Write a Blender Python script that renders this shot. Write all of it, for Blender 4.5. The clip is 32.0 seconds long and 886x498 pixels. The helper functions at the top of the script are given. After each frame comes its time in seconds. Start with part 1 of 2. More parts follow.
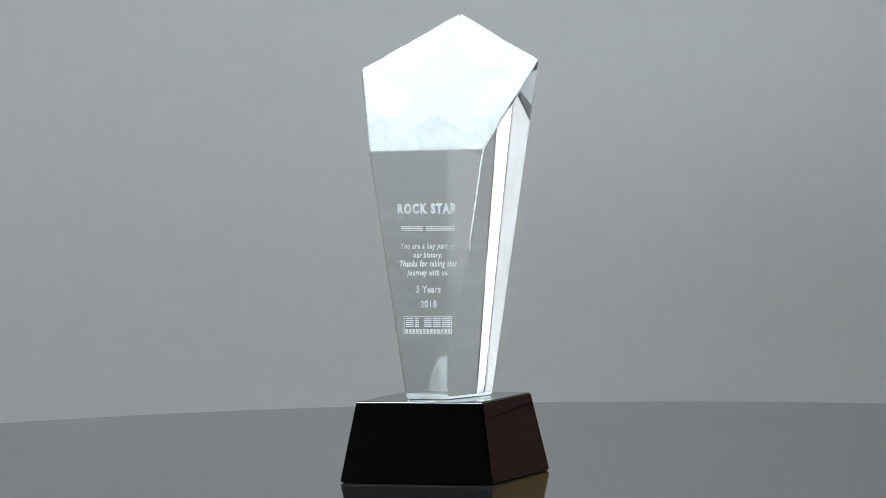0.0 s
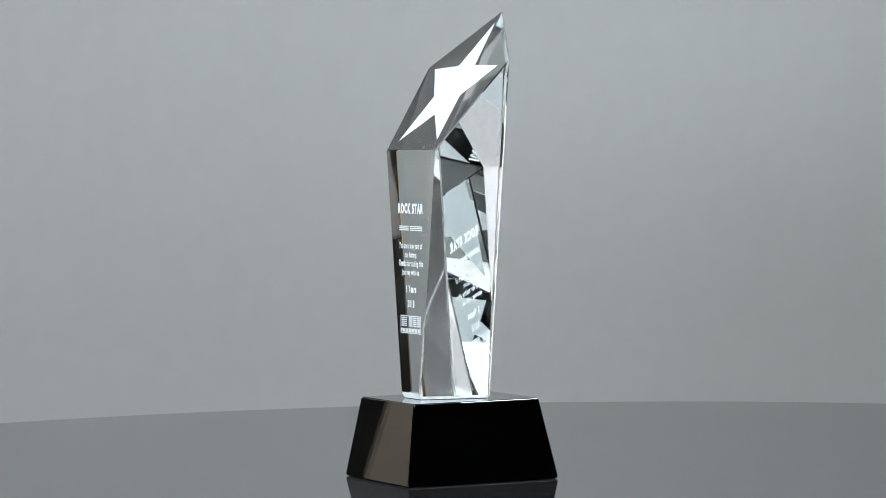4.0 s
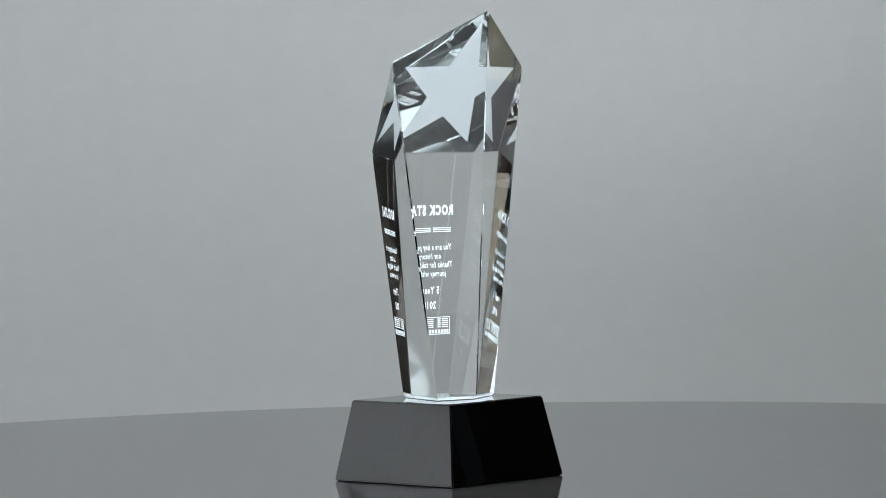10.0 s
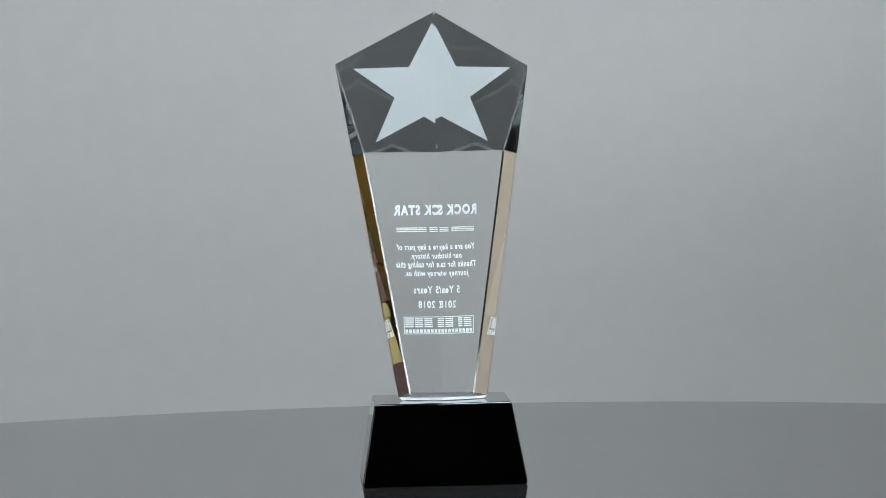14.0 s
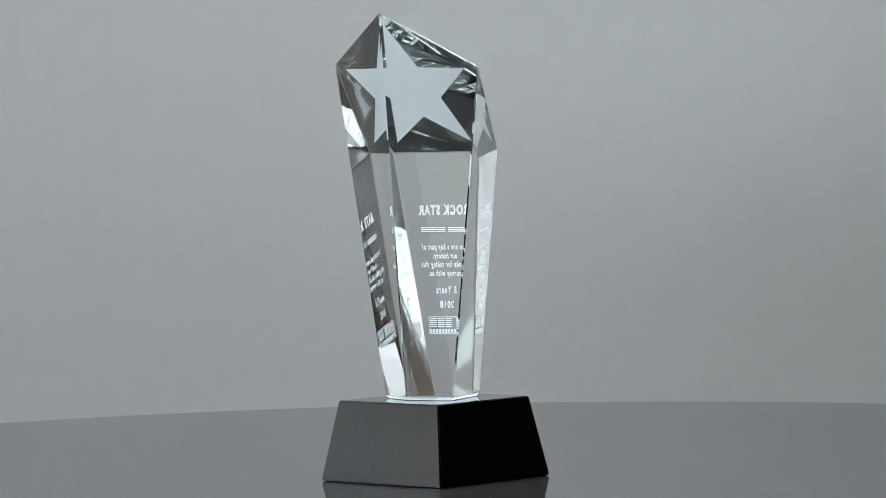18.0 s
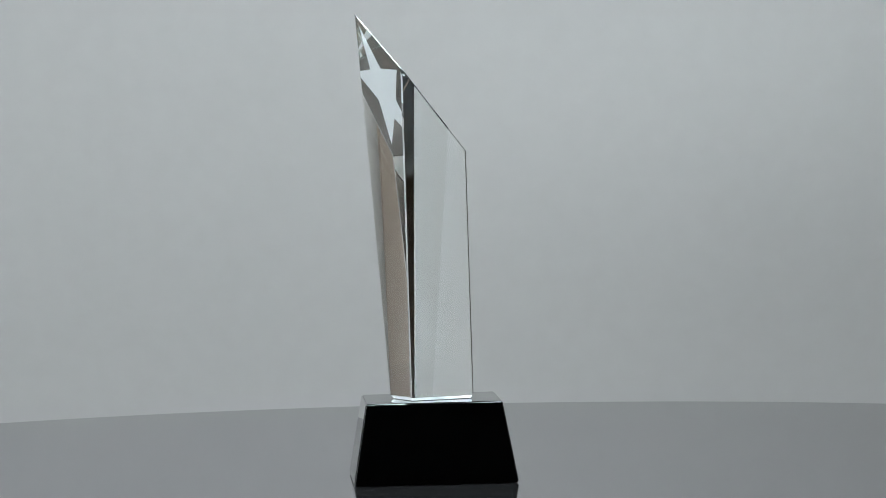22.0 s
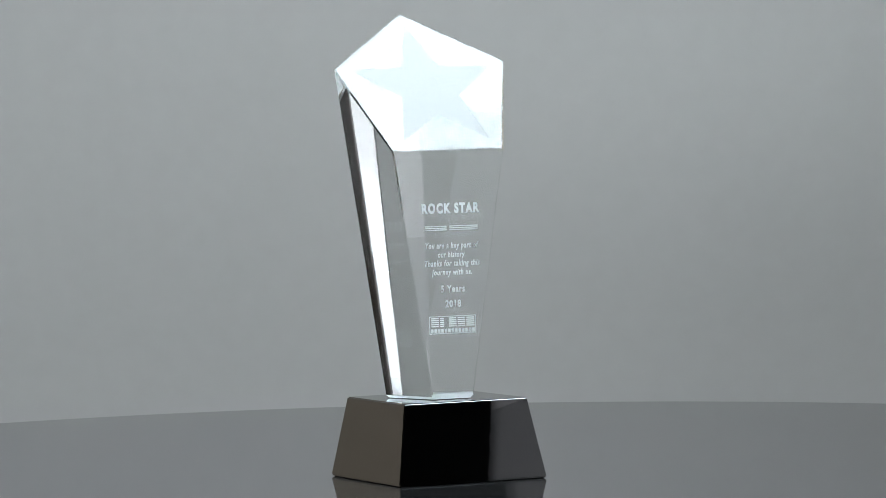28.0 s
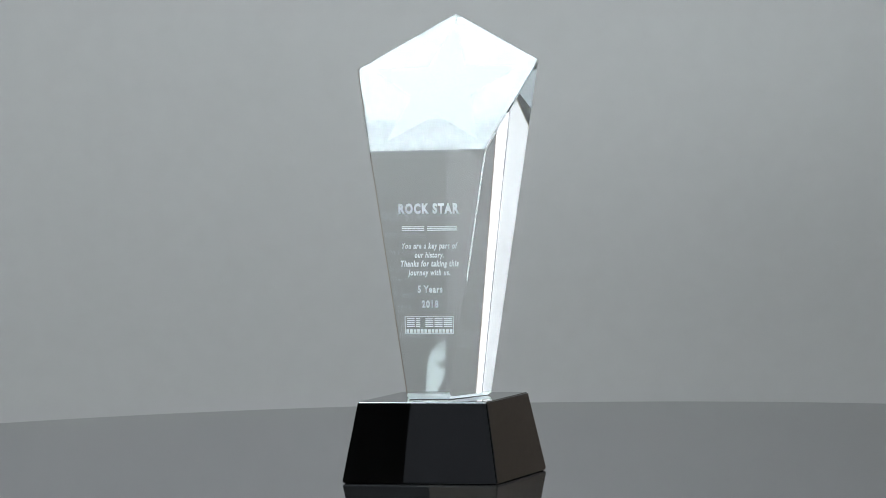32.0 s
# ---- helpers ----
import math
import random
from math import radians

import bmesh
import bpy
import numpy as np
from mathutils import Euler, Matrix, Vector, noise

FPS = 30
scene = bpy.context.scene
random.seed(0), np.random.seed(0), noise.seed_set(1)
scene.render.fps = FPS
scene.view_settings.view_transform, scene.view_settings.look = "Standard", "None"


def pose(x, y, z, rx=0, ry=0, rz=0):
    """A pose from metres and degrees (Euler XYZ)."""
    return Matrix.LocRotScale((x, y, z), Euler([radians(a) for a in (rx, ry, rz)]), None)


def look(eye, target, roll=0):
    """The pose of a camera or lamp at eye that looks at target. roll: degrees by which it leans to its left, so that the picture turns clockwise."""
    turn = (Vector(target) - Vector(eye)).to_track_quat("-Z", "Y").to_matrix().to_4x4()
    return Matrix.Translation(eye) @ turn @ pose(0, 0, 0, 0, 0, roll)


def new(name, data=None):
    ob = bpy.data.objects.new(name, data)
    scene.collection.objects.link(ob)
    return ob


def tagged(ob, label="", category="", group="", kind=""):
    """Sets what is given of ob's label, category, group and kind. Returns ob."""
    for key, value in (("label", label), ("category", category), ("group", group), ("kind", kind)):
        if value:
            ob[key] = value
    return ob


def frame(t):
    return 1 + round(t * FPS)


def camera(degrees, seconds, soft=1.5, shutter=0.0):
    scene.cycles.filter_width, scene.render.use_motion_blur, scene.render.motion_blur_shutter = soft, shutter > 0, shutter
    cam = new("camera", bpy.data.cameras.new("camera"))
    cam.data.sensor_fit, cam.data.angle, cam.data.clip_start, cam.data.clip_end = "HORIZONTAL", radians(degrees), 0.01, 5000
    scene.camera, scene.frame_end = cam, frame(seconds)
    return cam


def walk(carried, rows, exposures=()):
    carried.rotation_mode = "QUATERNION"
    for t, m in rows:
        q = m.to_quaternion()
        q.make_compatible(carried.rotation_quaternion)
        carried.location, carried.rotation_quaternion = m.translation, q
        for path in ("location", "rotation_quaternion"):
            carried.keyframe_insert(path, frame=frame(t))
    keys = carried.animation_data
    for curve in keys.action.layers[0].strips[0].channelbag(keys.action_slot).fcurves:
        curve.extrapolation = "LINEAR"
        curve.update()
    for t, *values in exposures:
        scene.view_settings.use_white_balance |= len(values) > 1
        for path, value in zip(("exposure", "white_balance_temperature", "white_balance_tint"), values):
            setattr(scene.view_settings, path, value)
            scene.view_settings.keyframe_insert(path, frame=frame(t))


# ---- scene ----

# ---- camera: a long lens on a tripod, it stands still ----
cam = camera(11.713, 32.0, soft=0.7)
EYE = Vector((0.0, -2.4115, 0.2186))
AIM = (math.radians(0.0779), math.radians(-2.150))
GOAL = EYE + Vector((math.sin(AIM[0]) * math.cos(AIM[1]), math.cos(AIM[0]) * math.cos(AIM[1]), math.sin(AIM[1])))
scene.cycles.max_bounces = scene.cycles.transmission_bounces = scene.cycles.glossy_bounces = 24
walk(cam, [(0.0, look(EYE, GOAL, -1.281)), (32.0, look(EYE, GOAL, -1.281))],
     exposures=[(0.0, 0.03), (1.0, 0.03), (2.0, 0.08), (3.0, 0.13), (4.5, 0.17), (6.0, 0.20), (7.0, 0.20), (8.0, 0.23), (9.0, 0.25), (10.0, 0.20), (11.0, -0.03), (12.0, 0.10), (13.0, 0.15), (14.0, 0.20), (15.5, 0.20), (17.0, 0.20), (18.0, 0.07), (19.0, 0.12), (20.0, 0.20), (21.0, 0.22), (22.0, 0.30), (23.0, 0.28), (24.0, 0.11), (25.0, 0.00), (26.5, -0.02), (28.0, -0.02), (29.0, 0.07), (30.0, 0.14), (31.0, 0.08), (32.0, 0.03)])

# ---- light: overhead softboxes and the dim room ----
SOFTBOX_POWER = 17.9
world = bpy.data.worlds.new("world")
scene.world = world
world.use_nodes = True
world.node_tree.nodes["Background"].inputs[0].default_value = (0.8, 0.9, 1.0, 1)
world.node_tree.nodes["Background"].inputs[1].default_value = 0.01


# ---- materials ----
def material(name):
    mat = bpy.data.materials.new(name)
    mat.use_nodes = True
    nodes, links = mat.node_tree.nodes, mat.node_tree.links
    shader = nodes["Principled BSDF"]
    return mat, nodes, links, shader


def surface(name, colour, rough=0.5, grain=40.0, vary=0.1, bump=0.1, metal=0.0, ior=1.5, spec=0.5, rough_vary=0.05, depth=0.001):
    """A painted, woven or cast surface with grain and stains at two scales."""
    mat, nodes, links, shader = material(name)
    coords = nodes.new("ShaderNodeTexCoord")
    fine, broad = nodes.new("ShaderNodeTexNoise"), nodes.new("ShaderNodeTexNoise")
    fine.inputs["Scale"].default_value, broad.inputs["Scale"].default_value = grain, grain / 14
    fine.inputs["Detail"].default_value, broad.inputs["Detail"].default_value = 6, 3
    add = nodes.new("ShaderNodeMath")
    add.operation = "ADD"
    ramp = nodes.new("ShaderNodeMapRange")
    ramp.inputs[1].default_value, ramp.inputs[2].default_value = 0.6, 1.4
    ramp.inputs[3].default_value, ramp.inputs[4].default_value = 1 - vary, 1 + vary
    tint = nodes.new("ShaderNodeMix")
    tint.data_type, tint.blend_type = "RGBA", "MULTIPLY"
    tint.inputs[0].default_value = 1.0
    tint.inputs[6].default_value = (*colour, 1)
    for n in (fine, broad):
        links.new(coords.outputs["Object"], n.inputs["Vector"])
    links.new(fine.outputs[0], add.inputs[0])
    links.new(broad.outputs[0], add.inputs[1])
    links.new(add.outputs[0], ramp.inputs[0])
    links.new(ramp.outputs[0], tint.inputs[7])
    links.new(tint.outputs[2], shader.inputs["Base Color"])
    gloss = nodes.new("ShaderNodeMapRange")
    gloss.inputs[3].default_value, gloss.inputs[4].default_value = max(rough - rough_vary, 0), rough + rough_vary
    links.new(broad.outputs[0], gloss.inputs[0])
    links.new(gloss.outputs[0], shader.inputs["Roughness"])
    if bump:
        bumps = nodes.new("ShaderNodeBump")
        bumps.inputs["Strength"].default_value, bumps.inputs["Distance"].default_value = bump, depth
        links.new(fine.outputs[0], bumps.inputs["Height"])
        links.new(bumps.outputs[0], shader.inputs["Normal"])
    shader.inputs["Metallic"].default_value, shader.inputs["IOR"].default_value = metal, ior
    shader.inputs["Specular IOR Level"].default_value = spec
    return mat


def crystal_material():
    mat, nodes, links, shader = material("clear_crystal")
    nodes.remove(shader)
    glass = nodes.new("ShaderNodeBsdfGlass")
    glass.inputs["Color"].default_value = (0.985, 0.993, 0.99, 1)
    glass.inputs["Roughness"].default_value, glass.inputs["IOR"].default_value = 0.0, 1.517
    links.new(glass.outputs[0], nodes["Material Output"].inputs["Surface"])
    return mat


def frosted_material(name, light, through_share, lift):
    """Sandblasted crystal: it scatters light both ways. lift: how far its shading normal is bent up, to look lit from
    above.
    """
    mat, nodes, links, shader = material(name)
    nodes.remove(shader)
    coords, grain = nodes.new("ShaderNodeTexCoord"), nodes.new("ShaderNodeTexNoise")
    grain.inputs["Scale"].default_value = 900
    links.new(coords.outputs["Object"], grain.inputs["Vector"])
    ramp = nodes.new("ShaderNodeMapRange")
    ramp.inputs[3].default_value, ramp.inputs[4].default_value = light * 0.93, light * 1.05
    links.new(grain.outputs[0], ramp.inputs[0])
    shape, raise_up, unit = nodes.new("ShaderNodeNewGeometry"), nodes.new("ShaderNodeVectorMath"), nodes.new("ShaderNodeVectorMath")
    raise_up.operation, unit.operation = "ADD", "NORMALIZE"
    raise_up.inputs[1].default_value = (0, 0, lift)
    links.new(shape.outputs["Normal"], raise_up.inputs[0])
    links.new(raise_up.outputs[0], unit.inputs[0])
    front, behind, mix = nodes.new("ShaderNodeBsdfDiffuse"), nodes.new("ShaderNodeBsdfTranslucent"), nodes.new("ShaderNodeMixShader")
    links.new(ramp.outputs[0], front.inputs[0])
    links.new(ramp.outputs[0], behind.inputs[0])
    links.new(unit.outputs[0], front.inputs["Normal"])
    lower, unit_low = nodes.new("ShaderNodeVectorMath"), nodes.new("ShaderNodeVectorMath")
    lower.operation, unit_low.operation = "SUBTRACT", "NORMALIZE"
    lower.inputs[1].default_value = (0, 0, lift)
    links.new(shape.outputs["Normal"], lower.inputs[0])
    links.new(lower.outputs[0], unit_low.inputs[0])
    links.new(unit_low.outputs[0], behind.inputs["Normal"])
    mix.inputs[0].default_value = through_share
    links.new(front.outputs[0], mix.inputs[1])
    links.new(behind.outputs[0], mix.inputs[2])
    links.new(mix.outputs[0], nodes["Material Output"].inputs["Surface"])
    return mat


def glow_material(name, colour, power, margin=0.0):
    """A lit diffuser: even in the middle, weaker towards its hem."""
    mat, nodes, links, shader = material(name)
    shader.inputs["Base Color"].default_value = (0.6, 0.6, 0.6, 1)
    shader.inputs["Emission Color"].default_value = (*colour, 1)
    shader.inputs["Emission Strength"].default_value = power
    if margin:
        coords, axes = nodes.new("ShaderNodeTexCoord"), nodes.new("ShaderNodeSeparateXYZ")
        links.new(coords.outputs["Generated"], axes.inputs[0])
        last = None
        for axis in ("X", "Y"):
            fold = nodes.new("ShaderNodeMath")
            fold.operation = "PINGPONG"
            fold.inputs[1].default_value = 0.5
            links.new(axes.outputs[axis], fold.inputs[0])
            ramp = nodes.new("ShaderNodeMapRange")
            ramp.interpolation_type = "SMOOTHSTEP"
            ramp.inputs[1].default_value, ramp.inputs[2].default_value = 0.0, margin
            ramp.inputs[3].default_value, ramp.inputs[4].default_value = 0.02, 1.0
            links.new(fold.outputs[0], ramp.inputs[0])
            if last:
                times = nodes.new("ShaderNodeMath")
                times.operation = "MULTIPLY"
                links.new(last.outputs[0], times.inputs[0])
                links.new(ramp.outputs[0], times.inputs[1])
                last = times
            else:
                last = ramp
        scale = nodes.new("ShaderNodeMath")
        scale.operation = "MULTIPLY"
        scale.inputs[1].default_value = power
        links.new(last.outputs[0], scale.inputs[0])
        links.new(scale.outputs[0], shader.inputs["Emission Strength"])
    return mat


CRYSTAL = crystal_material()
FROST = frosted_material("sandblasted_crystal", 0.58, 0.28, 0.0)
ENGRAVED = frosted_material("engraved_crystal", 0.97, 0.6, 0.6)
BONDED = surface("black_bonded_joint", (0.004, 0.004, 0.0045), rough=0.5, grain=200, vary=0.2, bump=0)
# foot chamfer: normals bent almost straight up so it looks lit by the softboxes
CHAMFER = frosted_material("top_lit_ground_crystal", 0.98, 0.95, 3.0)
BLACK_GLASS = surface("black_crystal", (0.0006, 0.0006, 0.0007), rough=0.014, grain=30, vary=0.2, bump=0.01, rough_vary=0.01, ior=1.98)
FELT = surface("black_felt", (0.01, 0.01, 0.01), rough=0.95, grain=900, bump=0.5, spec=0.1)
ACRYLIC = surface("black_acrylic", (0.012, 0.0115, 0.0115), rough=0.035, grain=14, vary=0.2, bump=0.01, ior=1.68, rough_vary=0.015)
PAPER = surface("grey_backdrop_paper", (0.299, 0.275, 0.263), rough=0.9, grain=60, vary=0.035, bump=0, spec=0.2)
BOARD = surface("off_white_creased_cloth", (0.48, 0.43, 0.42), rough=0.8, grain=7, vary=0.08, bump=0.6, depth=0.02, spec=0.3)
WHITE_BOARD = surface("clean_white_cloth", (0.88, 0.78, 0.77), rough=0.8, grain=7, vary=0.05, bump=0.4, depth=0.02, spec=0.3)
SHADE_BAND = surface("band_shade_cloth", (0.55, 0.49, 0.49), rough=0.8, grain=7, vary=0.1, bump=0.4, depth=0.02, spec=0.3)
# darker copy of BOARD: the light falling off along the board, put into colour
DIM_BOARD = surface("dimmer_creased_cloth", (0.37, 0.335, 0.325), rough=0.8, grain=7, vary=0.1, bump=0.6, depth=0.02, spec=0.3)
# shaded copy of the board cloth, for its lower stretch
LOW_DIM_BOARD = surface("low_dimmed_cloth", (0.35, 0.31, 0.315), rough=0.8, grain=7, vary=0.1, bump=0.4, depth=0.02, spec=0.3)
PLYWOOD = surface("tan_plywood", (0.3, 0.228, 0.17), rough=0.7, grain=18, vary=0.12, bump=0.1, spec=0.3)
LINEN = surface("brown_linen", (0.27, 0.205, 0.165), rough=0.9, grain=200, vary=0.06, bump=0.3, spec=0.1)
CEILING_TONE = surface("ceiling_tone_cloth", (0.25, 0.225, 0.22), rough=0.9, grain=9, vary=0.2, bump=0.3, depth=0.01, spec=0.1)
CARDBOARD = surface("brown_cardboard", (0.18, 0.14, 0.105), rough=0.8, grain=60, vary=0.1, bump=0.1, spec=0.2)
MAHOGANY = surface("dark_red_wood", (0.13, 0.045, 0.028), rough=0.6, grain=25, vary=0.2, bump=0.1, spec=0.2)
KRAFT = surface("golden_kraft", (0.8, 0.47, 0.12), rough=0.7, grain=60, vary=0.1, bump=0.1, spec=0.2)
BROWN_CLOTH = surface("brown_cloth", (0.17, 0.14, 0.122), rough=0.9, grain=9, vary=0.25, bump=0.4, depth=0.01, spec=0.1)
CHARCOAL = surface("charcoal_card", (0.085, 0.08, 0.085), rough=0.8, grain=60, vary=0.1, bump=0.1, spec=0.2)
BLACK_CLOTH = surface("black_cloth", (0.012, 0.012, 0.013), rough=0.95, grain=300, bump=0.3, spec=0.1)
DARK_WALL = surface("dull_brown_paint", (0.035, 0.03, 0.028), rough=0.85, grain=30, bump=0.1, spec=0.2)
WOOD = surface("brown_wall_paint", (0.22, 0.19, 0.165), rough=0.6, grain=12, vary=0.2, bump=0.1)
SLATE = surface("slate_grey_paint", (0.34, 0.33, 0.31), rough=0.8, grain=25, vary=0.08, bump=0.1, spec=0.2)
UMBER = surface("umber_wall_paint", (0.026, 0.021, 0.019), rough=0.8, grain=25, vary=0.15, bump=0.1, spec=0.2)
PLASTER = surface("white_ceiling_paint", (0.82, 0.8, 0.77), rough=0.9, grain=60, vary=0.05, bump=0.1, spec=0.2)
CARPET = surface("grey_carpet", (0.22, 0.205, 0.19), rough=0.95, grain=400, bump=0.5, spec=0.1)
METAL = surface("black_metal", (0.02, 0.02, 0.02), rough=0.4, grain=100, bump=0.05)
MATT_METAL = surface("matt_black_metal", (0.012, 0.012, 0.012), rough=0.9, grain=100, bump=0.05, spec=0.05)
GLOW_LEFT = glow_material("large_softbox_diffuser", (0.80, 0.945, 1.03), SOFTBOX_POWER, 0.045)
GLOW_RIGHT = glow_material("small_softbox_diffuser", (0.80, 0.945, 1.03), SOFTBOX_POWER * 1.1, 0.08)
GLOW_STRIP = glow_material("strip_softbox_diffuser", (0.80, 0.945, 1.03), SOFTBOX_POWER * 0.8, 0.06)
WARM_GLOW = glow_material("lit_lamp_shade", (1.0, 0.72, 0.26), 1.5)


# ---- builders ----
def part(name, bm, mat, parent=None, label=""):
    """Links a bmesh as one mesh object, under a thing or a part."""
    mesh = bpy.data.meshes.new(name)
    bmesh.ops.recalc_face_normals(bm, faces=bm.faces)
    bm.to_mesh(mesh)
    bm.free()
    mesh.materials.append(mat)
    ob = new(name, mesh)
    ob.parent = parent
    return tagged(ob, label)


def box(size, at=(0, 0, 0), bevel=0.0):
    bm = bmesh.new()
    bmesh.ops.create_cube(bm, size=1.0, matrix=Matrix.Translation(at) @ Matrix.Diagonal((*size, 1)))
    if bevel:
        bmesh.ops.bevel(bm, geom=bm.edges[:], offset=bevel, segments=2, affect="EDGES")
    return bm


def disc(radius, low, high, bevel=0.0, sides=256, taper=None):
    bm = bmesh.new()
    bmesh.ops.create_cone(bm, cap_ends=True, segments=sides, radius1=radius if taper is None else taper, radius2=radius, depth=high - low,
                          matrix=Matrix.Translation((0, 0, (low + high) / 2)))
    if bevel:
        rims = [e for e in bm.edges if abs(e.verts[0].co.z - e.verts[1].co.z) < 1e-6]
        bmesh.ops.bevel(bm, geom=rims, offset=bevel, segments=3, affect="EDGES")
    return bm


def meet(*planes):
    """The point where three planes (normal, offset) meet."""
    return Vector(np.linalg.solve(np.array([p[0] for p in planes]), np.array([p[1] for p in planes])))


def plane_through(point, normal):
    normal = Vector(normal).normalized()
    return tuple(normal), normal.dot(Vector(point))


# ---- the setting ----
FLOOR_Z = -0.76


def setting():
    tagged(part("floor", box((4.6, 7.0, 0.1), (0, 0, FLOOR_Z - 0.05)), CARPET), "grey carpeted studio floor", "floor", kind="structure")
    tagged(part("ceiling", box((4.6, 7.0, 0.1), (0, 0, 2.05)), PLASTER), "white painted studio ceiling", "ceiling", kind="structure")
    mid, tall = (2.0 + FLOOR_Z) / 2, 2.0 - FLOOR_Z
    tagged(part("wall_north", box((4.6, 0.1, tall), (0, 3.05, mid)), WOOD), "warm brown painted wall behind the backdrop", "wall", kind="structure")
    tagged(part("wall_south", box((4.6, 0.1, tall), (0, -3.05, mid)), DARK_WALL), "dark painted wall behind the camera", "wall", kind="structure")
    for x, name, mat in ((-2.25, "wall_west", WOOD), (2.25, "wall_east", UMBER)):
        tagged(part(name, box((0.1, 6.0, tall), (x, 0, mid)), mat), "dim brown painted studio wall", "wall", kind="structure")
    # added unseen wall: supplies the darker tone the crystal shows below the paper
    tagged(part("added_low_wall", box((2.6, 0.08, 0.66), (-0.2, 1.125, FLOOR_Z + 0.33)), SLATE), "added low grey wall giving the darker tone under the paper backdrop", "wall", kind="structure")
    # grey paper hanging behind the table from a bar
    bm = bmesh.new()
    nx, nz, grid = 96, 64, []
    for j in range(nz + 1):
        row = []
        for i in range(nx + 1):
            x, z = -1.15 + 1.9 * i / nx, -0.10 + 1.87 * j / nz
            # bulges tilt the paper to and from the softboxes, shaping its light gradient
            bulge = 0.0
            for cx, cz, wx, wz, tilt in ((0.19, 0.25, 0.26, 0.10, 0.115), (0.36, 0.07, 0.20, 0.12, -0.085), (-0.34, 0.27, 0.25, 0.12, -0.06), (-0.42, 0.36, 0.26, 0.10, -0.06), (0.0, 0.40, 1.6, 0.17, 0.045), (0.0, 0.02, 1.6, 0.14, -0.03)):
                bulge += tilt * wz * 0.886 * math.erf((z - cz) / wz) * math.exp(-((x - cx) / wx) ** 2)
            row.append((bm.verts.new((x, 1.10 + bulge, z)), bm.verts.new((x, 1.104 + bulge, z))))
        grid.append(row)
    for j in range(nz):
        for i in range(nx):
            for side in (0, 1):
                bm.faces.new([grid[j + b][i + a][side] for a, b in ((0, 0), (1, 0), (1, 1), (0, 1))]).smooth = True
    rim = [grid[0][i] for i in range(nx)] + [grid[j][nx] for j in range(nz)] + [grid[nz][i] for i in range(nx, 0, -1)] + [grid[j][0] for j in range(nz, 0, -1)]
    for k in range(len(rim)):
        one, other = rim[k - 1], rim[k]
        bm.faces.new((one[0], other[0], other[1], one[1]))
    tagged(part("backdrop", bm, PAPER), "plain grey paper backdrop behind the table, bulged to shape its light gradient", "backdrop", kind="structure")


def creased_cloth(at, wide, low, high, folds, seed, fine=1.0):
    """A thin upright cloth facing along x, with sharp creases that stand out by the given depth."""
    bm = bmesh.new()
    out = 1 if at > 0 else -1
    ny, nz = max(int(wide * fine / 0.014), 2), max(int((high - low) * fine / 0.014), 2)
    rows = []
    for j in range(nz + 1):
        row = []
        for i in range(ny + 1):
            y, z = -wide / 2 + wide * i / ny, low + (high - low) * j / nz
            lift = 0.0
            for size, share in ((4.5 * fine, 1.0), (10.0 * fine, 0.35)):
                ridge = 1 - abs(noise.noise((y * size + seed, z * size * 0.8 - seed, seed * 0.7))) * 2.2
                lift += share * max(ridge, 0) ** 2
            row.append(bm.verts.new((at + out * folds * lift, y, z)))
        rows.append(row)
    for j in range(nz):
        for i in range(ny):
            bm.faces.new((rows[j][i], rows[j][i + 1], rows[j + 1][i + 1], rows[j + 1][i])).smooth = True
    rim = bmesh.ops.extrude_face_region(bm, geom=bm.faces[:])
    for v in rim["geom"]:
        if isinstance(v, bmesh.types.BMVert):
            v.co.x -= out * 0.001
    return bm


def reflector(x, y0, y1, low, high, lean, mat, words, band=None, folds=0.012, seed=1, fine=1.0):
    """A white board on its edge, seen only in the reflections."""
    ob = new("reflector_board")
    ob.matrix_basis = pose(x, (y0 + y1) / 2, FLOOR_Z, 0, lean, 0)
    side = -1 if x > 0 else 1
    part("board", box((0.012, y1 - y0, high - low), (0, 0, (low + high) / 2 - FLOOR_Z), 0.002), mat, ob)
    part("cloth", creased_cloth(side * 0.009, y1 - y0 - 0.002, low - FLOOR_Z + 0.002, high - FLOOR_Z - 0.002, folds, seed, fine), mat, ob, "creased cloth cover")
    if band:
        # strip whose grey colour is the shade between two white sheets
        part("band", creased_cloth(side * 0.0105, y1 - y0 - 0.004, band[0] - FLOOR_Z, band[1] - FLOOR_Z, 0.0, 3), SHADE_BAND, ob, "band across it, greyed for the shade between two sheets")
    for y in (-0.3, 0.3):
        part("leg", box((0.02, 0.03, max(low - FLOOR_Z, 0.05) + 0.1), (-side * 0.02, y * (y1 - y0), (max(low - FLOOR_Z, 0.05) + 0.1) / 2)), METAL, ob, "black metal leg")
    return tagged(ob, words + " cloth-covered reflector board standing beside the table", "reflector board", "reflector boards beside the table")


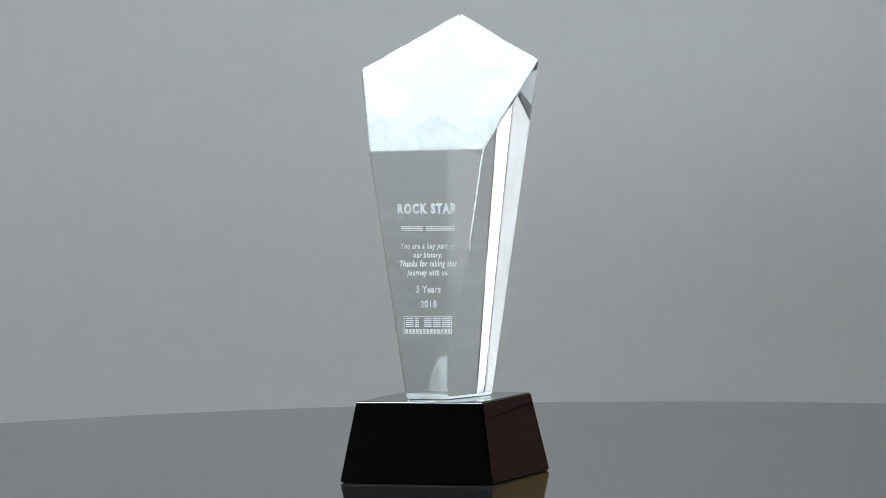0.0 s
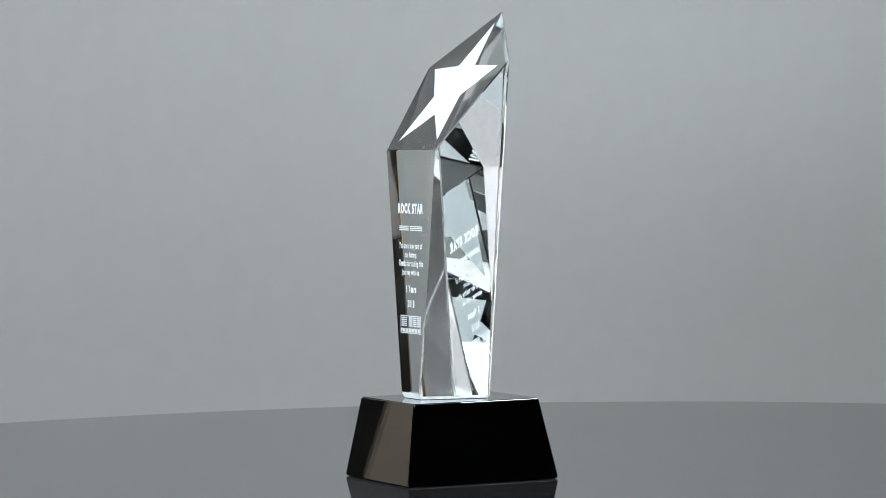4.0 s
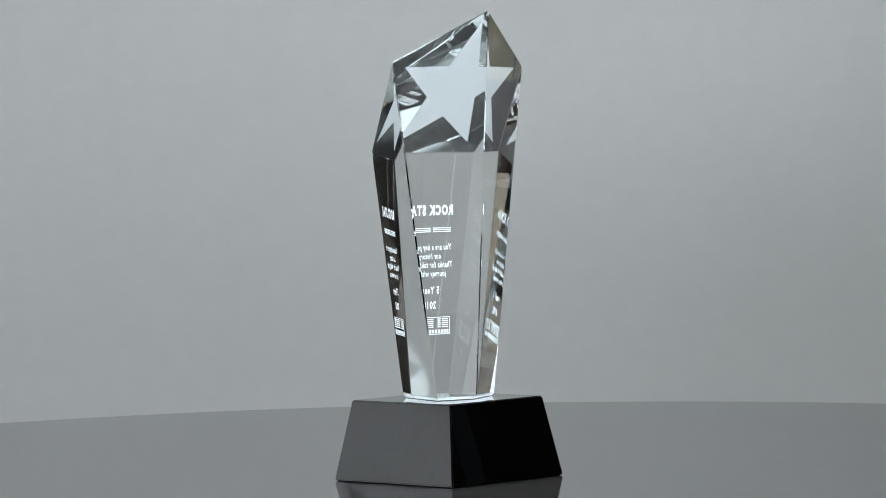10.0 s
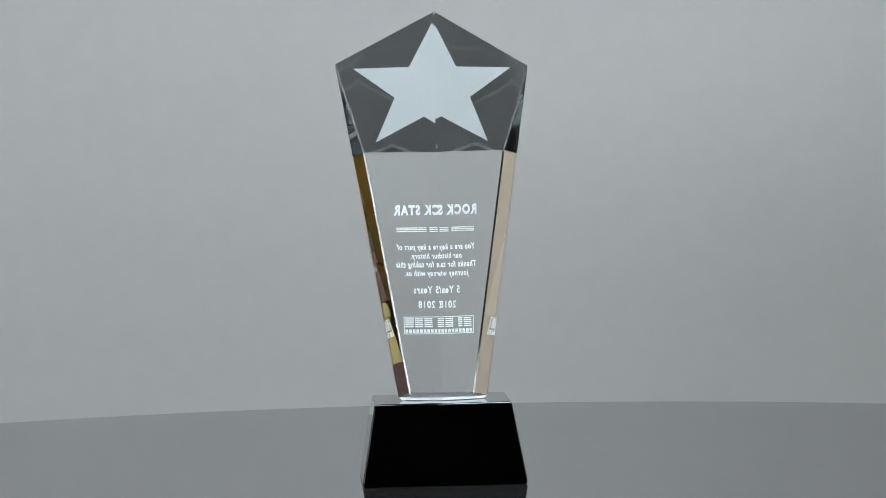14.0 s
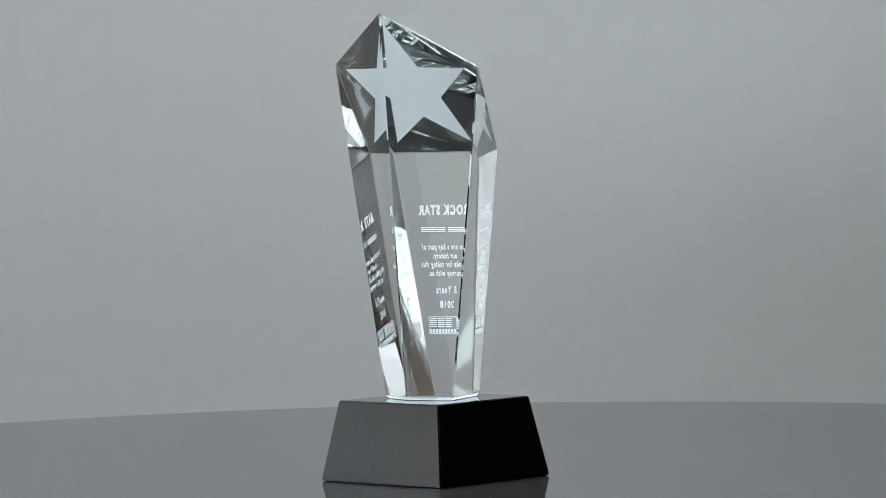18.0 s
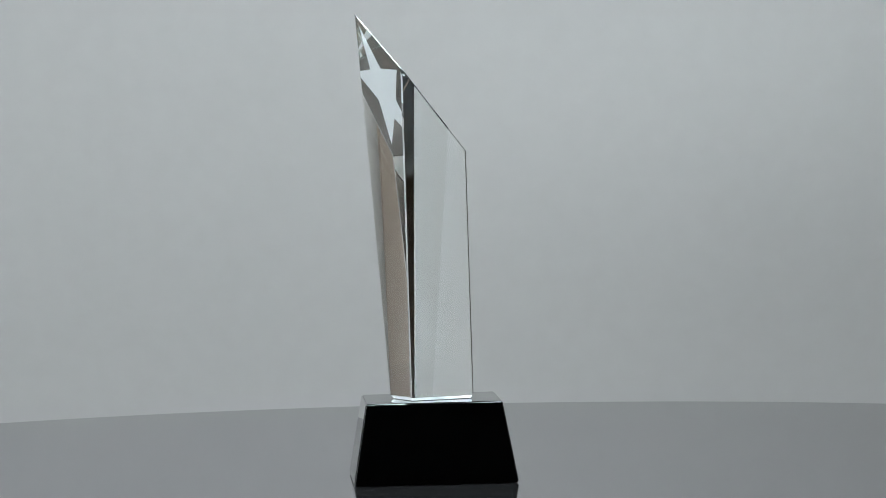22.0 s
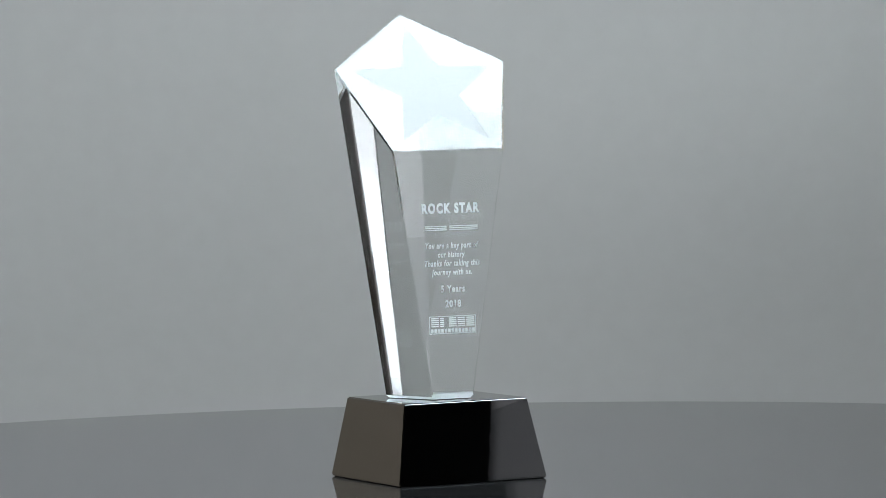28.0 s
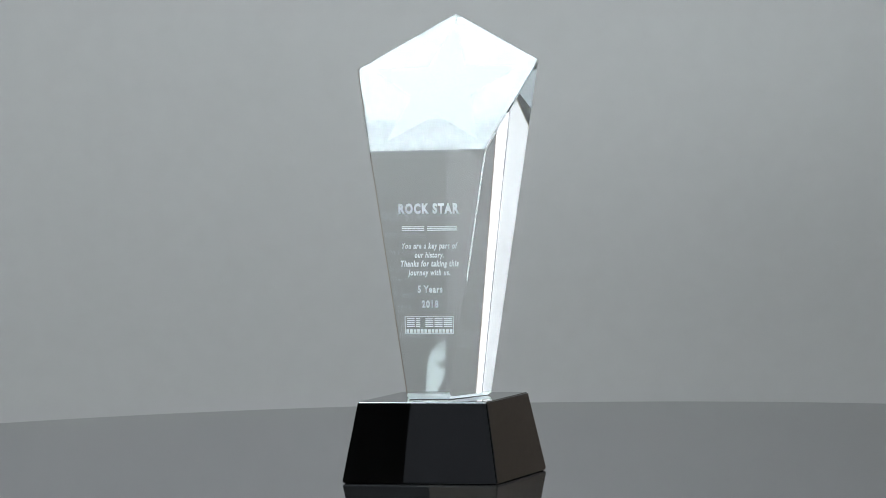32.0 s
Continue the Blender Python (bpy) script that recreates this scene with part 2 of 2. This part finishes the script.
def panel(x0, y0, x1, y1, high, mat, name, label, low=0.03):
    """An upright sheet on two feet, or on two legs, seen only through the crystal and in the base."""
    ob = new(name)
    ob.matrix_basis = pose((x0 + x1) / 2, (y0 + y1) / 2, FLOOR_Z, 0, 0, math.degrees(math.atan2(y1 - y0, x1 - x0)))
    wide = math.hypot(x1 - x0, y1 - y0)
    part("sheet", box((wide, 0.014, high - low), (0, 0, (high + low) / 2), 0.002), mat, ob)
    for i in (-1, 1):
        part("foot", box((0.03, 0.16, 0.03), (i * wide * 0.36, 0, 0.015), 0.002), METAL, ob, "black metal foot")
        if low > 0.1:
            part("leg", box((0.016, 0.016, low - 0.03), (i * wide * 0.36, 0, (low + 0.03) / 2)), MATT_METAL, ob, "black metal leg")
    return tagged(ob, label, "panel")


def softbox(x, y, z, wide, deep, turn, glow):
    ob = new("softbox")
    ob.matrix_basis = pose(x, y, z, 0, 0, turn)
    part("diffuser", box((wide, deep, 0.006), (0, 0, 0.004), 0.002), glow, ob, "glowing white diffuser cloth")
    w, d = wide / 2 + 0.006, deep / 2 + 0.006
    bm = bmesh.new()
    loops = []
    for sx, sy, h in ((w, d, 0.0), (0.08, 0.08, 0.25), (0.076, 0.076, 0.246), (w - 0.004, d - 0.004, 0.0)):
        loops.append([bm.verts.new((i * sx, j * sy, h)) for i, j in ((-1, -1), (1, -1), (1, 1), (-1, 1))])
    for k in range(4):
        n = (k + 1) % 4
        for lower, upper in ((loops[0], loops[1]), (loops[2], loops[3]), (loops[3], loops[0])):
            bm.faces.new((lower[k], lower[n], upper[n], upper[k]))
    bm.faces.new(loops[1]), bm.faces.new(loops[2])
    part("housing", bm, BLACK_CLOTH, ob, "black fabric housing")
    reach = 2.0 - z
    part("hanger", box((0.03, 0.03, reach - 0.25), (0, 0, 0.25 + (reach - 0.25) / 2)), METAL, ob, "black metal hanger")
    return tagged(ob, "black softbox with a glowing white diffuser over the table", "softbox", "softboxes over the table")


def floor_lamp(x, y):
    """A warm lamp far off at the side of the set."""
    ob = new("floor_lamp")
    ob.matrix_basis = pose(x, y, FLOOR_Z)
    part("foot", disc(0.14, 0.0, 0.02, 0.003, 48), METAL, ob)
    part("pole", disc(0.012, 0.02, 1.21, 0.0, 24), METAL, ob)
    part("shade", disc(0.16, 1.22, 1.5, 0.004, 64, taper=0.2), WARM_GLOW, ob, "warm glowing fabric lamp shade")
    return tagged(ob, "black floor lamp with a warm lit fabric shade", "floor lamp")


def storage_stand(x, y):
    """A small stand with a pile of coloured cartons on it, seen only through the crystal and in the base."""
    ob = new("storage_stand")
    ob.matrix_basis = pose(x, y, FLOOR_Z, 0, 0, -41)
    part("top", box((0.3, 0.26, 0.02), (0, 0, 0.80), 0.002), METAL, ob)
    for i in (-1, 1):
        for j in (-1, 1):
            part("leg", box((0.02, 0.02, 0.79), (i * 0.13, j * 0.11, 0.395), 0.001), METAL, ob)
    tagged(ob, "small black metal stand holding a pile of small cartons", "stand")
    z = 0.81
    pile = (("dark red", (0.1, 0.035, 0.025), 0.095), ("gold", (0.5, 0.36, 0.12), 0.06), ("red brown", (0.16, 0.075, 0.045), 0.05), ("dark brown", (0.08, 0.055, 0.04), 0.05),
            ("tan", (0.6, 0.49, 0.36), 0.085), ("orange", (0.6, 0.36, 0.17), 0.07))
    for k, (word, colour, tall) in enumerate(pile):
        mat = bpy.data.materials.get(word.replace(" ", "_") + "_card") or surface(word.replace(" ", "_") + "_card", colour, rough=0.5, grain=40, vary=0.15, bump=0.05)
        one = new("carton")
        one.matrix_basis = pose(x, y, FLOOR_Z + z, 0, 0, -41 + (5, -4, 3, -2, 6, -3)[k])
        wide = 0.085 if k != 1 else 0.07
        part("box", box((wide, 0.06, tall), (0, 0, tall / 2), 0.001), mat, one)
        part("lid", box((wide + 0.004, 0.064, tall * 0.25), (0, 0, tall * 0.87), 0.001), mat, one)
        tagged(one, word + " cardboard carton in a pile on a stand", "carton", "cartons in a pile")
        z += tall + 0.0


# ---- the turntable ----
def turntable():
    ob = new("turntable")
    ob.matrix_basis = pose(0, 0, FLOOR_Z)
    up = -FLOOR_Z
    part("platter", disc(0.562, up - 0.018, up, 0.0015, 384), ACRYLIC, ob, "round glossy black acrylic platter")
    part("column", disc(0.05, 0.03, up - 0.018, 0.002, 64), METAL, ob, "black metal column")
    part("foot", disc(0.3, 0.0, 0.03, 0.004, 96), METAL, ob, "round black metal foot")
    return tagged(ob, "round glossy black acrylic turntable reflecting the trophy", "turntable")


# ---- the trophy ----
def rims(bm):
    """The closed outlines of a flat mesh, each as a ring of points."""
    links, rings = {}, []
    for e in bm.edges:
        if len(e.link_faces) == 1:
            links.setdefault(e.verts[0], []).append(e.verts[1])
            links.setdefault(e.verts[1], []).append(e.verts[0])
    left = set(links)
    while left:
        first = here = left.pop()
        ring_of, last = [first], None
        while True:
            ways = [v for v in links[here] if v is not last and (v in left or (v is first and len(ring_of) > 2))]
            if not ways or ways[0] is first:
                break
            last, here = here, ways[0]
            left.discard(here)
            ring_of.append(here)
        rings.append([(v.co.x, v.co.y) for v in ring_of])
    return rings


def uncrossed(ps):
    """Cuts away the small loops where a thickened outline crosses itself."""
    def side(a, b, c):
        return (b[0] - a[0]) * (c[1] - a[1]) - (b[1] - a[1]) * (c[0] - a[0])
    def size(r):
        return abs(sum(r[k - 1][0] * r[k][1] - r[k][0] * r[k - 1][1] for k in range(len(r))))
    again = True
    while again:
        again, n = False, len(ps)
        for i in range(n):
            for j in range(i + 2, n):
                if (j + 1) % n == i:
                    continue
                a, b, c, d = ps[i], ps[i + 1], ps[j], ps[(j + 1) % n]
                if side(a, b, c) * side(a, b, d) < 0 and side(c, d, a) * side(c, d, b) < 0:
                    f = side(c, d, a) / (side(c, d, a) - side(c, d, b))
                    cross = (a[0] + f * (b[0] - a[0]), a[1] + f * (b[1] - a[1]))
                    inner = ps[i + 1:j + 1]
                    outer = ps[j + 1:] + ps[:i + 1]
                    ps = max([cross] + outer, [cross] + inner, key=size)
                    again = True
                    break
            if again:
                break
    return ps


def right_of(ps, x0):
    """The part of an outline to the right of x0."""
    out = []
    for k in range(len(ps)):
        a, b = ps[k - 1], ps[k]
        if (a[0] < x0) != (b[0] < x0):
            f = (x0 - a[0]) / (b[0] - a[0])
            out.append((x0, a[1] + f * (b[1] - a[1])))
        if b[0] >= x0:
            out.append(b)
    return out


def outline_of_text(words, shear=0.0, bold=0.0):
    data = bpy.data.curves.new("words", "FONT")
    data.body, data.resolution_u, data.offset, data.space_character = words, 3, bold, 1 + 4.5 * bold
    ob = bpy.data.objects.new("words", data)
    scene.collection.objects.link(ob)
    bpy.context.view_layer.update()
    mesh = bpy.data.meshes.new_from_object(ob.evaluated_get(bpy.context.evaluated_depsgraph_get()))
    bpy.data.objects.remove(ob)
    if bold:
        bm = bmesh.new()
        bm.from_mesh(mesh)
        bmesh.ops.remove_doubles(bm, verts=bm.verts, dist=1e-5)
        rings = [uncrossed(r) for r in rims(bm)]
        # a leg of k starts clear of its stem
        stems = [r for r in rings if len(r) == 4]
        for n, r in enumerate(rings):
            for stem in stems:
                low, high = min(p[0] for p in stem), max(p[0] for p in stem)
                if r is not stem and len(r) == 6 and low < min(p[0] for p in r) < high:
                    rings[n] = right_of(r, high + 0.002)
        bm.clear()
        for r in rings:
            vs = [bm.verts.new((x, y, 0)) for x, y in r]
            for k in range(len(vs)):
                bm.edges.new((vs[k - 1], vs[k]))
        bmesh.ops.triangle_fill(bm, use_beauty=True, use_dissolve=False, edges=bm.edges[:], normal=Vector((0, 0, 1)))
        bm.to_mesh(mesh)
        bm.free()
    for v in mesh.vertices:
        v.co.x += shear * v.co.y
    return mesh


def fitted(mesh, x0, z1, x1, z0):
    """The flat mesh's points scaled into a box, as a bmesh with x and y."""
    bm = bmesh.new()
    bm.from_mesh(mesh)
    bmesh.ops.remove_doubles(bm, verts=bm.verts, dist=1e-5)
    xs, ys = [v.co.x for v in bm.verts], [v.co.y for v in bm.verts]
    for v in bm.verts:
        v.co = ((v.co.x - min(xs)) / (max(xs) - min(xs)) * (x1 - x0) + x0, (v.co.y - min(ys)) / (max(ys) - min(ys)) * (z1 - z0) + z0, 0)
    return bm


def bars(rects):
    bm = bmesh.new()
    for x0, z1, x1, z0 in rects:
        bm.faces.new([bm.verts.new((x, z, 0)) for x, z in ((x0, z0), (x1, z0), (x1, z1), (x0, z1))])
    return bm


def ring(x0, z1, x1, z0, t):
    bm = bmesh.new()
    out = [bm.verts.new((x, z, 0)) for x, z in ((x0, z0), (x1, z0), (x1, z1), (x0, z1))]
    inn = [bm.verts.new((x, z, 0)) for x, z in ((x0 + t, z0 + t), (x1 - t, z0 + t), (x1 - t, z1 - t), (x0 + t, z1 - t))]
    for k in range(4):
        bm.faces.new((out[k], out[(k + 1) % 4], inn[(k + 1) % 4], inn[k]))
    return bm


def star_shape(cx, cy, outer, inner):
    bm = bmesh.new()
    ps = []
    for k in range(10):
        a, r = math.radians(90 - 36 * k), outer if k % 2 == 0 else inner
        ps.append(bm.verts.new((cx + r * math.cos(a), cy + r * math.sin(a), 0)))
    bm.faces.new(ps)
    return bm


def steep_chamfer(one, other, point, angle, depth):
    """A chamfer turned by angle degrees from the first plane towards the second, so deep under their edge."""
    a, b = Vector(one[0]), Vector(other[0])
    whole, turn = math.acos(a.dot(b)), math.radians(angle)
    n = (a * math.sin(whole - turn) + b * math.sin(turn)) / math.sin(whole)
    return tuple(n), n.dot(point) - depth


def chamfer_plane(one, other, point, wide):
    """The plane that takes off the edge where two planes meet, leaving a facet of that width."""
    a, b = Vector(one[0]), Vector(other[0])
    half = (math.pi - math.acos(a.dot(b))) / 2
    n = (a + b).normalized()
    return tuple(n), n.dot(point) - wide / 2 / math.tan(half)


def solid_of(planes):
    """The solid that lies within all the planes (normal, offset)."""
    bm = bmesh.new()
    bmesh.ops.create_cube(bm, size=1.0)
    for n, d in planes:
        n = Vector(n)
        bmesh.ops.bisect_plane(bm, geom=bm.verts[:] + bm.edges[:] + bm.faces[:], dist=1e-8, plane_co=n * d, plane_no=n, clear_outer=True)
        rim = [e for e in bm.edges if len(e.link_faces) == 1]
        if rim:
            bmesh.ops.contextual_create(bm, geom=rim)
    bmesh.ops.remove_doubles(bm, verts=bm.verts, dist=2e-6)
    bmesh.ops.recalc_face_normals(bm, faces=bm.faces)
    return bm


def set_into(body, normal, shapes, frame_of):
    """Replaces the body's flat face along normal by one with the shapes cut out of it, and moves the shapes onto it."""
    bm = body
    face = max((f for f in bm.faces if f.normal.dot(Vector(normal)) > 0.999), key=lambda f: f.calc_area())
    edges = list(face.edges)
    bmesh.ops.delete(bm, geom=[face], context="FACES_ONLY")
    for shape in shapes:
        shape.transform(frame_of)
        made = {}
        for e in shape.edges:
            if len(e.link_faces) == 1:
                for v in e.verts:
                    if v not in made:
                        made[v] = bm.verts.new(v.co)
                edges.append(bm.edges.new([made[v] for v in e.verts]))
    bmesh.ops.triangle_fill(bm, use_beauty=True, use_dissolve=False, edges=edges, normal=Vector(normal))


def trophy():
    ob = new("star_trophy")
    # base: a square black block with sloping sides on a felt pad
    pad, top, a, b = 0.0005, 0.045, 0.0454, 0.0377
    bm = bmesh.new()
    low = [bm.verts.new((sx * a, sy * a, pad)) for sx, sy in ((-1, -1), (1, -1), (1, 1), (-1, 1))]
    high = [bm.verts.new((sx * b, sy * b, top)) for sx, sy in ((-1, -1), (1, -1), (1, 1), (-1, 1))]
    bm.faces.new(low[::-1]), bm.faces.new(high)
    for k in range(4):
        bm.faces.new((low[k], low[(k + 1) % 4], high[(k + 1) % 4], high[k]))
    bmesh.ops.bevel(bm, geom=bm.edges[:], offset=0.0007, segments=3, affect="EDGES")
    part("base", bm, BLACK_GLASS, ob, "square polished black crystal base")
    part("felt_pad", box((2 * a - 0.003, 2 * a - 0.003, pad + 0.0006), (0, 0, (pad + 0.0006) / 2)), FELT, ob, "thin black felt pad")

    # crystal: five tapering sides under one slanted cut, every edge chamfered
    seat = pose(0.0008, 0.0020, 0, 0, 0, 1.2)
    under = ((0, 0, -1), -0.0453)
    front = ((-0.02361, -0.99957, 0.01713), 0.025983)
    slope = ((-0.02104, -0.79578, 0.60522), 0.129204)
    sides = (((0.93302, -0.32528, -0.15382), 0.010753), ((0.35157, 0.93372, -0.06754), 0.015941),
             ((-0.35186, 0.93372, -0.06605), 0.016281), ((-0.94365, -0.30418, -0.13038), 0.015529))
    ring_of = (front,) + sides
    cuts = [under, slope, *ring_of]
    for k in range(5):
        cuts.append(chamfer_plane(ring_of[k], ring_of[(k + 1) % 5], meet(ring_of[k], ring_of[(k + 1) % 5], slope), 0.0010))
        corner = meet(ring_of[k], ring_of[(k + 1) % 5], slope)
        cuts.append(steep_chamfer(ring_of[k], slope, corner, 52, 0.0008) if k in (2, 3) else chamfer_plane(ring_of[k], slope, corner, 0.0007 if k == 0 else 0.0010))
    for k, (low, inset) in enumerate(((0.0032, 0.0014), (0.0016, 0.0016), (0.0016, 0.0016), (0.0016, 0.0016), (0.0016, 0.0016))):
        n = Vector(ring_of[k][0])
        out = Vector((n.x, n.y, 0)).normalized()
        foot_of = meet(ring_of[k], ring_of[(k + 1) % 5], ((0, 0, 1), 0.0453 + low))
        cuts.append(plane_through(foot_of, out * low - Vector((0, 0, inset))))
    bm = solid_of(cuts)

    # the ground underside, bonded black to the base
    foot, chamfer = bmesh.new(), bmesh.new()
    for f in [f for f in bm.faces if f.calc_center_median().z < 0.0475 and f.normal.z < -0.3]:
        target = foot if f.normal.z < -0.95 else chamfer
        target.faces.new([target.verts.new(v.co) for v in f.verts])
        bmesh.ops.delete(bm, geom=[f], context="FACES_ONLY")
    bmesh.ops.remove_doubles(chamfer, verts=chamfer.verts, dist=1e-7)

    # engraving on the upright front
    n = Vector(front[0])
    up = Vector((0, 0, 1))
    up = (up - n * n.dot(up)).normalized()
    right = up.cross(n)
    org = meet(front, ((1, 0, 0), 0), ((0, 0, 1), 0))
    face_frame = Matrix((right, up, n)).transposed().to_4x4()
    face_frame.translation = org
    lines = [
        ("title_line", fitted(outline_of_text("ROCK STAR", 0, 0.058), -0.0182, 0.1543, 0.0174, 0.1483)),
        ("verse_line", fitted(outline_of_text("You are a key part of", 0.22, 0.032), -0.0167, 0.1324, 0.0162, 0.1279)),
        ("verse_line", fitted(outline_of_text("our history.", 0.22, 0.032), -0.0091, 0.1272, 0.0080, 0.1230)),
        ("verse_line", fitted(outline_of_text("Thanks for taking this", 0.22, 0.032), -0.0174, 0.1226, 0.0167, 0.1180)),
        ("verse_line", fitted(outline_of_text("journey with us.", 0.22, 0.032), -0.0132, 0.1175, 0.0116, 0.1131)),
        ("years_line", fitted(outline_of_text("5 Years", 0, 0.04), -0.0077, 0.1086, 0.0069, 0.1044)),
        ("date_line", fitted(outline_of_text("2018", 0, 0.04), -0.0054, 0.1004, 0.0044, 0.0961)),
        ("name_bar", bars([(-0.0165, 0.1416 - 0.0010 * k, -0.0032, 0.1410 - 0.0010 * k) for k in range(3)])),
        ("name_bar", bars([(-0.0015, 0.1416 - 0.0010 * k, 0.0160, 0.1410 - 0.0010 * k) for k in range(3)])),
        ("logo_frame", ring(-0.0156, 0.0915, 0.0132, 0.0816, 0.00045)),
        ("logo_bars", bars([(-0.0143 + 0.0054 * k, 0.0906 - 0.0011 * n, -0.0143 + 0.0054 * k + w, 0.0899 - 0.0011 * n) for k, w in enumerate((0.0046, 0.0024, 0.0047, 0.0047, 0.0050)) for n in range(5)])),
        ("logo_strip", bars([(-0.0147 + 0.00212 * k, 0.0844, -0.0147 + 0.00212 * k + 0.0016, 0.0823) for k in range(13)])),
    ]
    set_into(bm, front[0], [s for _, s in lines], face_frame)
    # star on the slanted cut
    n = Vector(slope[0])
    right = Vector((1, 0, 0))
    right = (right - n * n.dot(right)).normalized()
    cut_frame = Matrix((right, n.cross(right), n)).transposed().to_4x4()
    cut_frame.translation = Vector((0, -0.0231, 0.18303))
    star = star_shape(0.0007, 0.0441, 0.0451, 0.0187)
    set_into(bm, slope[0], [star], cut_frame)
    body = part("crystal", bm, CRYSTAL, ob, "clear tapering five-sided crystal with a slanted top")
    body.matrix_basis = seat
    part("bonded_foot", foot, BONDED, body, "black bonded underside")
    part("foot_chamfer", chamfer, CHAMFER, body, "frosted chamfer round the foot, shaded as if lit from above")
    part("star", star, FROST, body, "frosted white five-pointed star")
    for name, shape in lines:
        part(name, shape, ENGRAVED, body, "frosted white engraving")
    return tagged(ob, "clear crystal star award on a black base", "trophy")


setting()
softbox(-0.448, 0.047, 1.15, 0.72, 0.84, 24.3, GLOW_LEFT)
softbox(-0.985, -0.165, 1.15, 0.32, 0.40, 24.3, GLOW_STRIP)
softbox(0.395, 0.052, 1.15, 0.65, 0.66, 5, GLOW_RIGHT)
reflector(-0.78, 0.01, 0.60, -0.30, 0.85, -18, BOARD, "off-white", seed=2)
# the left board's dimmer stretch, its weaker light painted as greyer cloth
reflector(-0.78, -0.36, 0.009, -0.30, 0.85, -18, DIM_BOARD, "grey")
reflector(0.78, -0.86, -0.05, -0.30, 0.85, 18, WHITE_BOARD, "white", (0.315, 0.42), folds=0.001, seed=4)
panel(-1.04, 0.70, -0.88, 0.80, 1.5, PLYWOOD, "plywood_sheet", "tan plywood sheet standing beside the backdrop")
panel(0.77, 1.13, 0.99, 1.19, 1.5, LINEN, "linen_screen", "brown linen screen standing beside the backdrop")
# two added cards, out of view, give the grey that the far wall lacks
panel(0.62, -0.83, 0.46, -0.93, 1.36, CHARCOAL, "dark_card", "added dark grey card in place of the lit far wall", 1.13)
panel(0.705, -0.772, 0.592, -0.834, 1.165, CHARCOAL, "dark_card", "added low dark grey card lifting the far corner's tone", 0.80)
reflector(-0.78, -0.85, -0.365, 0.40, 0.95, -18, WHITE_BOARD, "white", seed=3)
# lower part of the white board; its dimming downwards is put into greyer cloth
reflector(-0.78, -0.655, -0.361, -0.30, 0.392, -18, LOW_DIM_BOARD, "dimmed lower", folds=0.014, seed=6, fine=2.6)
panel(-0.535, -0.84, -0.41, -0.91, 1.05, WHITE_BOARD, "foam_sheet", "low white foam sheet standing before the table")
panel(-0.565, -0.885, -0.435, -0.96, 1.24, CARDBOARD, "cardboard_sheet", "brown cardboard sheet standing behind a white sheet")
panel(-0.66, -0.83, -0.575, -0.885, 1.5, CARDBOARD, "cardboard_sheet", "brown cardboard sheet raised on black metal legs", 1.12)
# another added card that lifts the too dark wall seen through the crystal
panel(-0.655, -0.83, -0.578, -0.88, 1.11, CHARCOAL, "dark_card", "added low dark grey card lifting the far wall's tone", 0.81)
panel(1.03, 1.31, 1.265, 1.375, 1.36, KRAFT, "kraft_sheet", "golden brown kraft sheet standing beside small cartons")
panel(1.28, 1.375, 1.47, 1.34, 1.21, KRAFT, "kraft_sheet", "golden brown kraft sheet on legs behind small cartons", 0.96)
panel(1.285, 1.395, 1.475, 1.36, 0.95, MAHOGANY, "wooden_board", "dark red wooden board standing behind small cartons")
floor_lamp(1.52, 1.62)
# added unseen screen: carries the brighter brown the dark east wall lacks
panel(1.22, -0.02, 1.25, 0.32, 1.62, BROWN_CLOTH, "tone_screen", "added brown screen in place of the east wall's brighter stretch", 1.04)
storage_stand(1.215, 1.255)
# added out of view: catches softbox light in place of a brighter ceiling
panel(-0.25, -1.25, 0.47, -1.25, 1.86, CEILING_TONE, "tone_screen", "added grey screen raised high in place of the lit ceiling", 1.50)
# added unseen reflector that brightens the crystal's left facets
panel(-0.64, -1.20, -0.30, -1.26, 1.80, WHITE_BOARD, "foam_sheet", "added white sheet raised high to brighten the crystal's facets", 1.46)
table = turntable()
award = trophy()


# ---- the turning ----
def motions():
    rows, table_rows = [], []
    for k in range(65):
        t = k * 0.5
        turn = -21.937 - 11.1517 * t
        rows.append((t, pose(0, 0, 0, 0, 0, turn) @ pose(0.0001, 0.0053, 0)))
        table_rows.append((t, pose(0, 0, FLOOR_Z, 0, 0, turn)))
    walk(award, rows)
    walk(table, table_rows)


motions()
